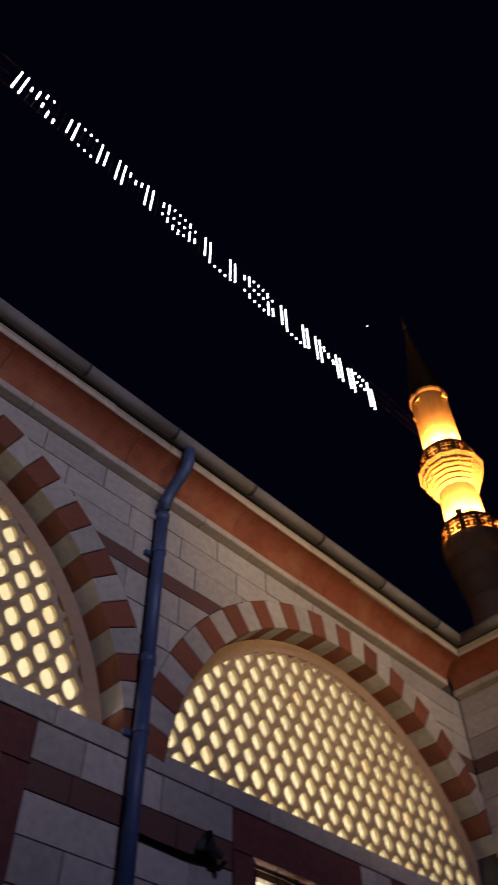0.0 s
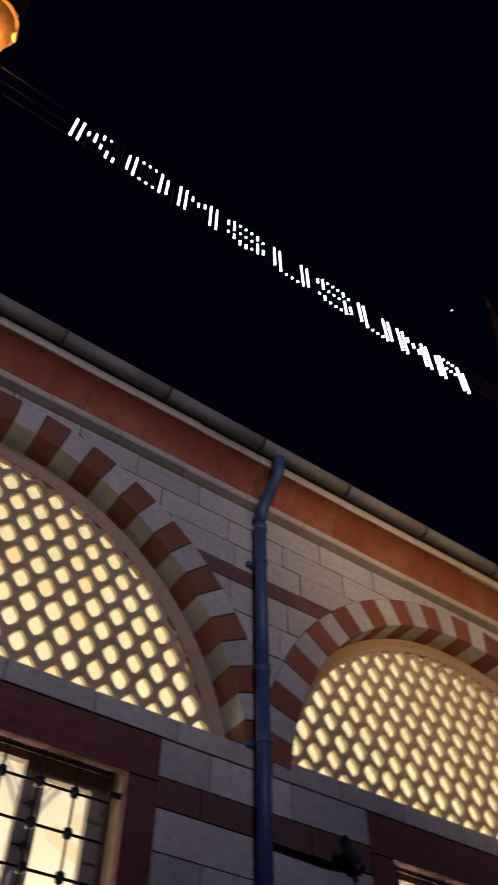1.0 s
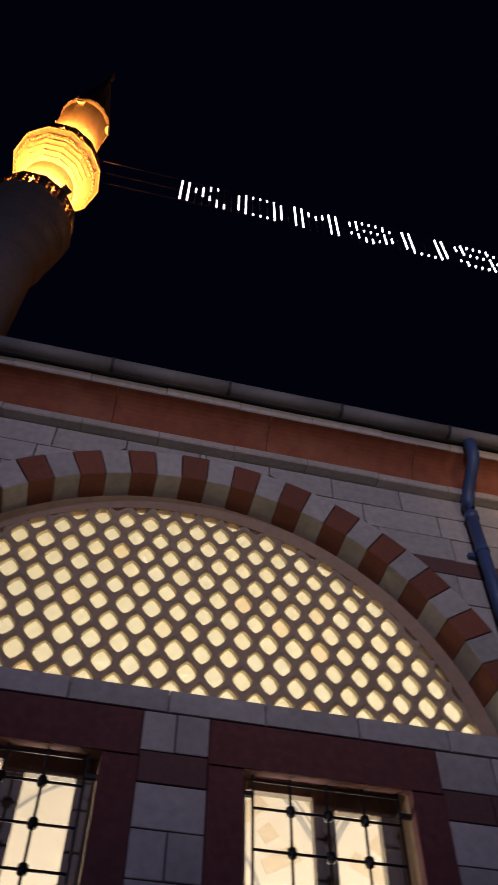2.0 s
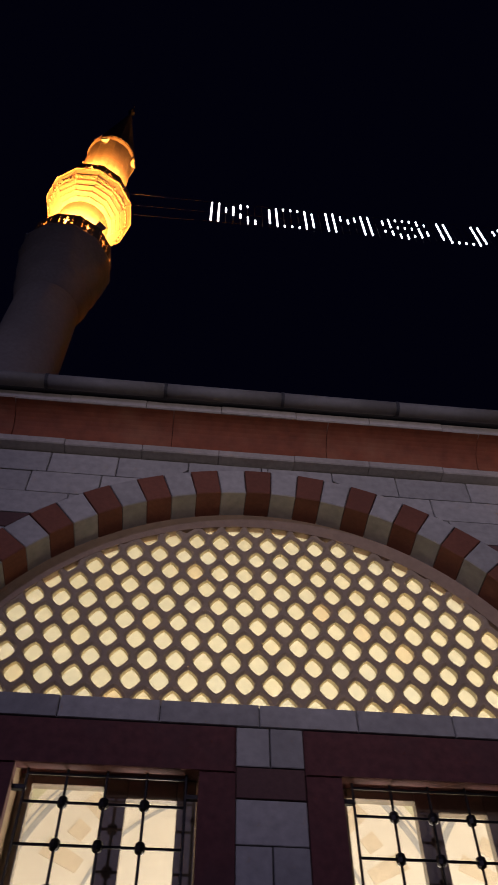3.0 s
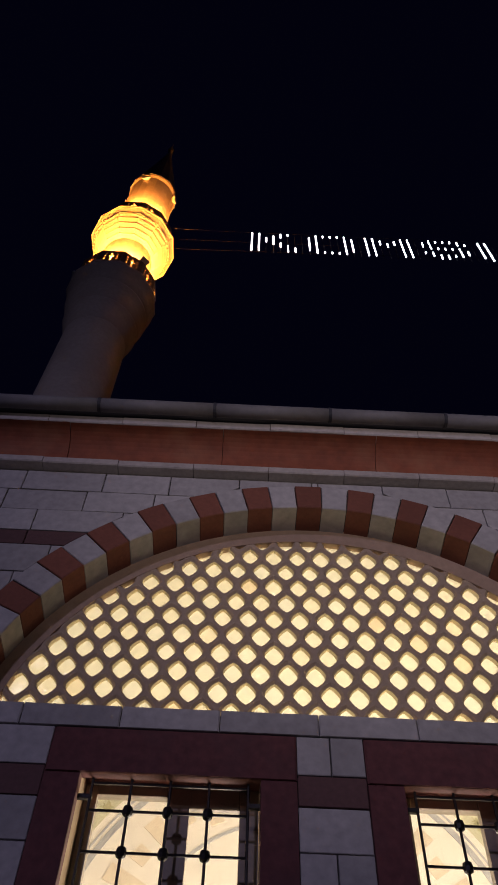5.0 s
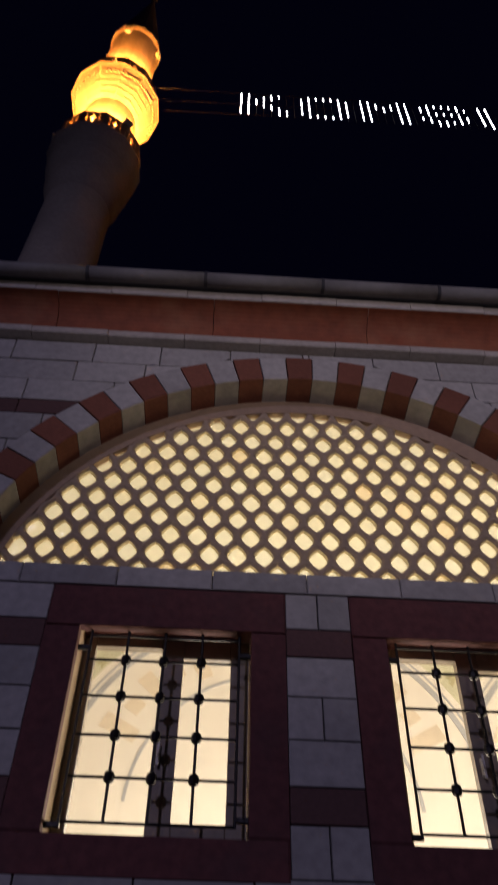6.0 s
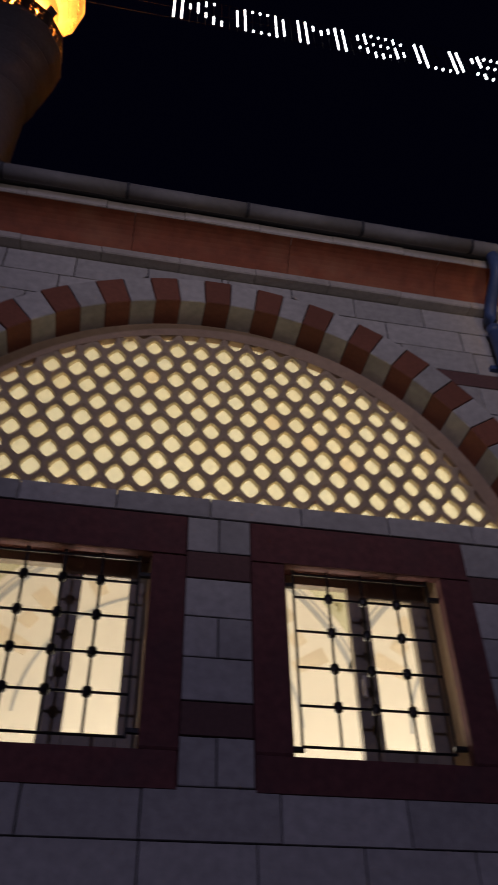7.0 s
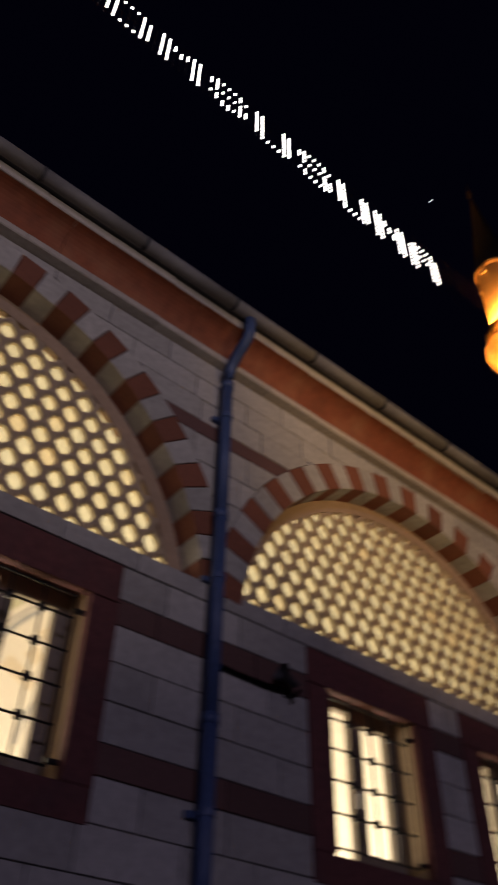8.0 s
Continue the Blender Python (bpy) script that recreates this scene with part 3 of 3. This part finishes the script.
def floodlight(place, target):
    root = thing("floodlight", "small warm floodlight standing on a minaret balcony", "floodlight", place, "minaret floodlights")
    bm = bmesh.new()
    box(bm, -0.14, 0.14, -0.03, 0.10, -0.10, 0.10, 0.02)
    body = part("housing", bm, M_LAMP, root)
    bm = bmesh.new()
    box(bm, -0.12, 0.12, -0.036, -0.031, -0.08, 0.08)
    face = part("lens", bm, M_FLOOD, root, "glowing warm lens")
    d = Vector(target) - Vector(place)
    root.rotation_euler = (-d).to_track_quat("Y", "Z").to_euler()
    return root


SPEAKER_TURN = -8


def minaret(x, y, k):
    n = 12
    root = thing("minaret", "slender stone minaret with two floodlit balconies and a lead spire", "minaret", (x, y, GROUND_Z), "pair of minarets")
    root.scale = (k, k, k)
    g0 = GROUND_Z
    bm = bmesh.new()
    lathe(bm, [(1.25, 0), (1.25, 9.0), (1.02, 10.5), (0.97, 11.0), (0.93, 22.08 - g0), (0.93, 22.1 - g0)], 32)
    part("lower_shaft", bm, M_SHAFT, root, smooth=True)
    balcony(root, 22.1 - g0, 25.05 - g0, 0.94, 1.42, n, 1.33, 3)
    bm = bmesh.new()
    lathe(bm, [(0.90, 25.15 - g0), (0.90, 25.16 - g0), (0.90, 26.3 - g0), (0.89, 28.99 - g0), (0.89, 29.0 - g0)], 32)
    part("middle_shaft", bm, M_SHAFT, root, smooth=True)
    balcony(root, 28.45 - g0, 30.0 - g0, 0.90, 1.54, n, 1.36)
    bm = bmesh.new()
    prof = [(0.96, 30.1 - g0)]
    for i in range(11):
        z = 30.9 + i * 0.4 - g0
        prof += [(0.95, z), (0.953, z + 0.01), (0.953, z + 0.03), (0.95, z + 0.04)]
    prof += [(0.95, 35.7 - g0), (1.02, 35.85 - g0), (1.02, 36.0 - g0)]
    lathe(bm, prof, 20)
    part("upper_shaft", bm, M_SHAFT, root)
    bm = bmesh.new()
    lathe(bm, [(1.04, 36.0 - g0), (1.03, 36.1 - g0), (0.5, 39.9 - g0), (0.06, 43.3 - g0), (0.03, 43.5 - g0)], 16)
    part("spire", bm, M_SPIRE, root, "dark lead spire")
    bm = bmesh.new()
    lathe(bm, [(0.03, 43.4 - g0), (0.16, 43.6 - g0), (0.16, 43.75 - g0), (0.05, 43.9 - g0), (0.11, 44.1 - g0), (0.04, 44.3 - g0), (0.02, 44.9 - g0)], 10)
    part("finial", bm, M_SPIRE, root, "dark metal finial")
    for i in range(4):
        a = radians(90 * i + SPEAKER_TURN)
        bm = bmesh.new()
        lathe(bm, [(0.10, 0.0), (0.12, 0.03), (0.17, 0.08), (0.20, 0.13), (0.205, 0.15), (0.17, 0.14), (0.03, 0.07)], 14)
        ob = part("loudspeaker", bm, M_LAMP, root, "pale horn loudspeaker")
        ob.matrix_basis = Matrix.Rotation(a, 4, "Z") @ Matrix.Translation((0.94, 0, 35.35 - g0)) @ Matrix.Rotation(radians(90), 4, "Y")
    # floodlights on the railings, and weaker lamps behind the pierced panels
    for level, r, power, count, turn in ((26.42, 1.39, 2300, 6, 15), (31.42, 1.35, 1900, 6, 15), (25.45, 1.12, 380, 4, 0), (30.40, 1.14, 300, 4, 0)):
        for i in range(count):
            a = radians(360 / count * i + turn)
            px, py, pz = x + k * r * math.cos(a), y + k * r * math.sin(a), g0 + (level - g0) * k
            if count == 4:
                lamp("balcony_lamp", "POINT", (px, py, pz), power * k * k, (1.0, 0.36, 0.06), 0.08)
                continue
            aim = (x + 0.75 * (px - x), y + 0.75 * (py - y), pz + 2.5)
            lamp("balcony_flood", "SPOT", (px, py, pz), power * k * k, (1.0, 0.31, 0.045), 0.08, aim, 140).data.spot_blend = 0.3
            if level < 27 and i in (1, 3, 5):
                floodlight((px, py, pz - 0.15 * k), (x, y, pz + 4))
    return root


MIN_L, MIN_R, K_R = (-5.08, 11.0), (24.5, 10.75), 0.995
minaret(*MIN_L, 1.0)
minaret(*MIN_R, K_R)

# ---- light sign between the minarets ----
GLYPHS = {
    "K": ("##..##.", "##.##..", "####...", "####...", "##.##..", "##..##.", "##...##", "##...##"),
    "O": (".#####.", "##...##", "##...##", "##...##", "##...##", "##...##", "##...##", ".#####."),
    "M": ("##...##", "###.###", "#######", "##.#.##", "##...##", "##...##", "##...##", "##...##"),
    "\u015e": (".#####.", "##...##", "##.....", ".#####.", ".....##", "##...##", ".#####.", "..##..."),
    "U": ("##...##", "##...##", "##...##", "##...##", "##...##", "##...##", "##...##", ".#####."),
    "S": (".#####.", "##...##", "##.....", ".#####.", ".....##", ".....##", "##...##", ".#####."),
    "N": ("##...##", "###..##", "####.##", "##.####", "##..###", "##...##", "##...##", "##...##"),
    "A": (".#####.", "##...##", "##...##", "#######", "##...##", "##...##", "##...##", "##...##"),
}
SIGN_X, SIGN_Y, SIGN_Z, PITCH, ROW, COLUMNS = -0.60, 11.0, 30.20, 0.281, 0.24, 76


def light_sign(text):
    """Small lamps on dark wires hung side by side, lit where the letters run."""
    root = thing("light_sign", "lit white festival lettering strung between two minarets", "light sign", (SIGN_X, SIGN_Y, SIGN_Z))
    bulb = mesh_of("bulb", lathe(bmesh.new(), [(0.016, -0.085), (0.034, -0.055), (0.037, 0), (0.034, 0.055), (0.016, 0.085)], 6), M_LED)
    for k, ch in enumerate(text):
        for r, row in enumerate(GLYPHS[ch]):
            for c, lit in enumerate(row):
                if lit == "#":
                    part("bulb", bulb, M_LED, root).location = ((8 * k + c) * PITCH, 0, (7.5 - r) * ROW)
    bm = bmesh.new()
    bar(bm, (0, 0.05, -0.05), (0, 0.05, 8 * ROW + 0.05), 0.010, 4)
    wire = mesh_of("hanging_wire", bm, M_CABLE)
    for c in range(COLUMNS):
        part("hanging_wire", wire, M_CABLE, root).location.x = c * PITCH
    return root


sign = light_sign("KOM\u015eUSUNA")


def cable(a, b, sag):
    root = thing("cable", "thin dark cable stretched between the minarets", "cable", a, "sign cables")
    bm = bmesh.new()
    d = Vector(b) - Vector(a)
    pts = [d * (i / 20) + Vector((0, 0, -sag * 4 * (i / 20) * (1 - i / 20))) for i in range(21)]
    tube(bm, pts, 0.006, 5)
    part("wire", bm, M_CABLE, root)


RX = MIN_R[0] - 1.36 * K_R
cable((MIN_L[0] + 1.36, 11.03, 32.25), (RX, 10.78, 32.2), 0.25)
cable((MIN_L[0] + 1.36, 11.03, 31.1), (RX, 10.78, 31.5), 0.25)
cable((MIN_L[0] + 1.36, 11.03, 30.1), (RX, 10.78, 30.9), 0.2)

# a bright star
bm = bmesh.new()
bmesh.ops.create_icosphere(bm, subdivisions=1, radius=0.55)
star = part("star", bm, M_STAR)
star.location = (-0.47 + 260 * math.sin(radians(62.4)), 260 * math.cos(radians(62.4)), 2 + 260 * 1.576)
tagged(star, "single bright star in the black sky", "star", kind="structure")

# ---- facade stones, course by course ----
STRIPE, COURSE = 0.225, 0.302
FIRST = 3.575 - 3 * (STRIPE + 3 * COURSE)


def courses():
    """The heights of the courses: a red stripe and three pale courses in turn, the upper ones a little taller."""
    z, rows = FIRST, []
    while z < 8.2:
        stripe, course = (0.19, 0.302) if z > 7.0 else (STRIPE, 0.347) if z > 5.8 else (STRIPE, COURSE)
        rows.append((z, z + stripe, True))
        z += stripe
        for _ in range(3):
            rows.append((z, z + course, False))
            z += course
    return [r for r in rows if r[1] > 1.9 and r[0] < 8.16]


def clipped(x0, x1, z0, z1, cx, side):
    """What is left of a block beside an arch, as an outline."""
    def edge(z):
        d = (R_OUT + 0.006) ** 2 - (z - ARCH_Z) ** 2
        w = math.sqrt(d) if d > 0 else 0.0
        return cx + side * w
    zs = [z0 + (z1 - z0) * i / 5 for i in range(6)]
    apex = ARCH_Z + R_OUT + 0.006
    if z0 < apex < z1:
        zs = sorted(zs + [apex])
    if side > 0:
        near = [(min(x1, max(x0, edge(z))), z) for z in zs]
        far = [(x1, z1), (x1, z0)]
    else:
        near = [(max(x0, min(x1, edge(z))), z) for z in zs]
        far = [(x0, z1), (x0, z0)]
    out = []
    for p in near + far:
        if not out or math.hypot(p[0] - out[-1][0], p[1] - out[-1][1]) > 0.004:
            out.append(p)
    if math.hypot(out[0][0] - out[-1][0], out[0][1] - out[-1][1]) < 0.004:
        out.pop()
    area = 0.5 * abs(sum(a[0] * b[1] - b[0] * a[1] for a, b in zip(out, out[1:] + out[:1])))
    return out if len(out) > 2 and area > 0.001 else None


def lay_facade():
    rng = random.Random(11)
    g = 0.010
    shapes = []
    whites = 0
    for z0, z1, red in courses():
        whites += not red
        row = whites + (1 if red else 0)
        z1 = min(z1, 8.200)
        if z1 - z0 < 0.05:
            continue
        # stretches of wall in this course
        cuts = [X_LEFT, X_CORNER]
        for cx in ARCHES:
            for s in (-1, 1):
                if z1 > FRAME_Z0 + 0.06 and z0 < FRAME_Z1 - 0.02:
                    cuts += [cx + s * WIN_DX - FRAME_W, cx + s * WIN_DX + FRAME_W]
        cuts.sort()
        spans = list(zip(cuts[::2], cuts[1::2])) if len(cuts) > 2 else [(cuts[0], cuts[1])]
        pieces = []
        for a, b in spans:
            length = b - a
            if length < 0.7:
                n = 2 if (not red and row % 2) else 1
                xs = [a + length * i / n for i in range(n + 1)]
            else:
                step = 1.15 if red else 0.74
                x, xs = a + (0.37 if row % 2 else 0.0) + rng.uniform(0.0, 0.12), [a]
                while x < b - 0.2:
                    if x - a > 0.2:
                        xs.append(x)
                    x += step * rng.uniform(0.85, 1.15)
                xs.append(b)
            pieces += list(zip(xs, xs[1:]))
        halves = []
        for a, b in pieces:
            halves += [(a, MID_X), (MID_X, b)] if a < MID_X - 0.01 and b > MID_X + 0.01 and z1 > SILL_Z else [(a, b)]
        for a, b in halves:
            zz0, zz1 = z0 + g / 2, z1 - g / 2
            if zz1 > 5.235 and zz0 < SILL_Z:
                # the sill course takes this height under the arches
                mid = (a + b) / 2
                if any(abs(mid - cx) < 2.95 for cx in ARCHES):
                    if zz0 < 5.2:
                        zz1 = 5.231
                    else:
                        continue
            if FRAME_Z1 - 0.35 < zz0 and zz1 <= 5.24 and zz1 - zz0 < 0.03:
                continue
            done = False
            for cx in ARCHES:
                if ((a + b) / 2 > MID_X) != (cx > MID_X):
                    continue
                lo, hi = cx - R_OUT - 0.01, cx + R_OUT + 0.01
                if zz1 > SILL_Z and b > lo and a < hi and zz0 < ARCH_Z + R_OUT:
                    done = True
                    for side, u, v in ((-1, a, min(b, cx)), (1, max(a, cx), b)):
                        if v - u < 0.03:
                            continue
                        o = clipped(u + g / 2, v - g / 2, zz0, zz1, cx, side)
                        if o:
                            shapes.append((o, red))
            if not done:
                shapes.append(([(a + g / 2, zz0), (b - g / 2, zz0), (b - g / 2, zz1), (a + g / 2, zz1)], red))
    for outline, red in shapes:
        bm = bmesh.new()
        prism(bm, outline, WALL_Y + rng.uniform(-0.004, 0.004), WALL_Y + 0.06, 0.005)
        part("stone_block", bm, M_RED_SHADED if red else M_WHITE, wall_north)


def lay_return():
    rng = random.Random(12)
    turn = Matrix(((0, 1, 0, X_CORNER), (-1, 0, 0, 0), (0, 0, 1, 0), (0, 0, 0, 1)))
    for row, (z0, z1, red) in enumerate(courses()):
        z1 = min(z1, 8.200)
        x = -WALL_Y + 0.01
        while x < -0.5 and z1 - z0 > 0.05:
            b = x + (1.1 if red else 0.74) * rng.uniform(0.8, 1.2)
            bm = bmesh.new()
            box(bm, x + 0.002, b - 0.002, rng.uniform(-0.004, 0.004), 0.05, z0 + 0.002, z1 - 0.002, 0.005)
            ob = part("stone_block", bm, M_RED_SHADED if red else M_WHITE, wall_east)
            ob.matrix_basis = turn
            x = b


lay_facade()
lay_return()
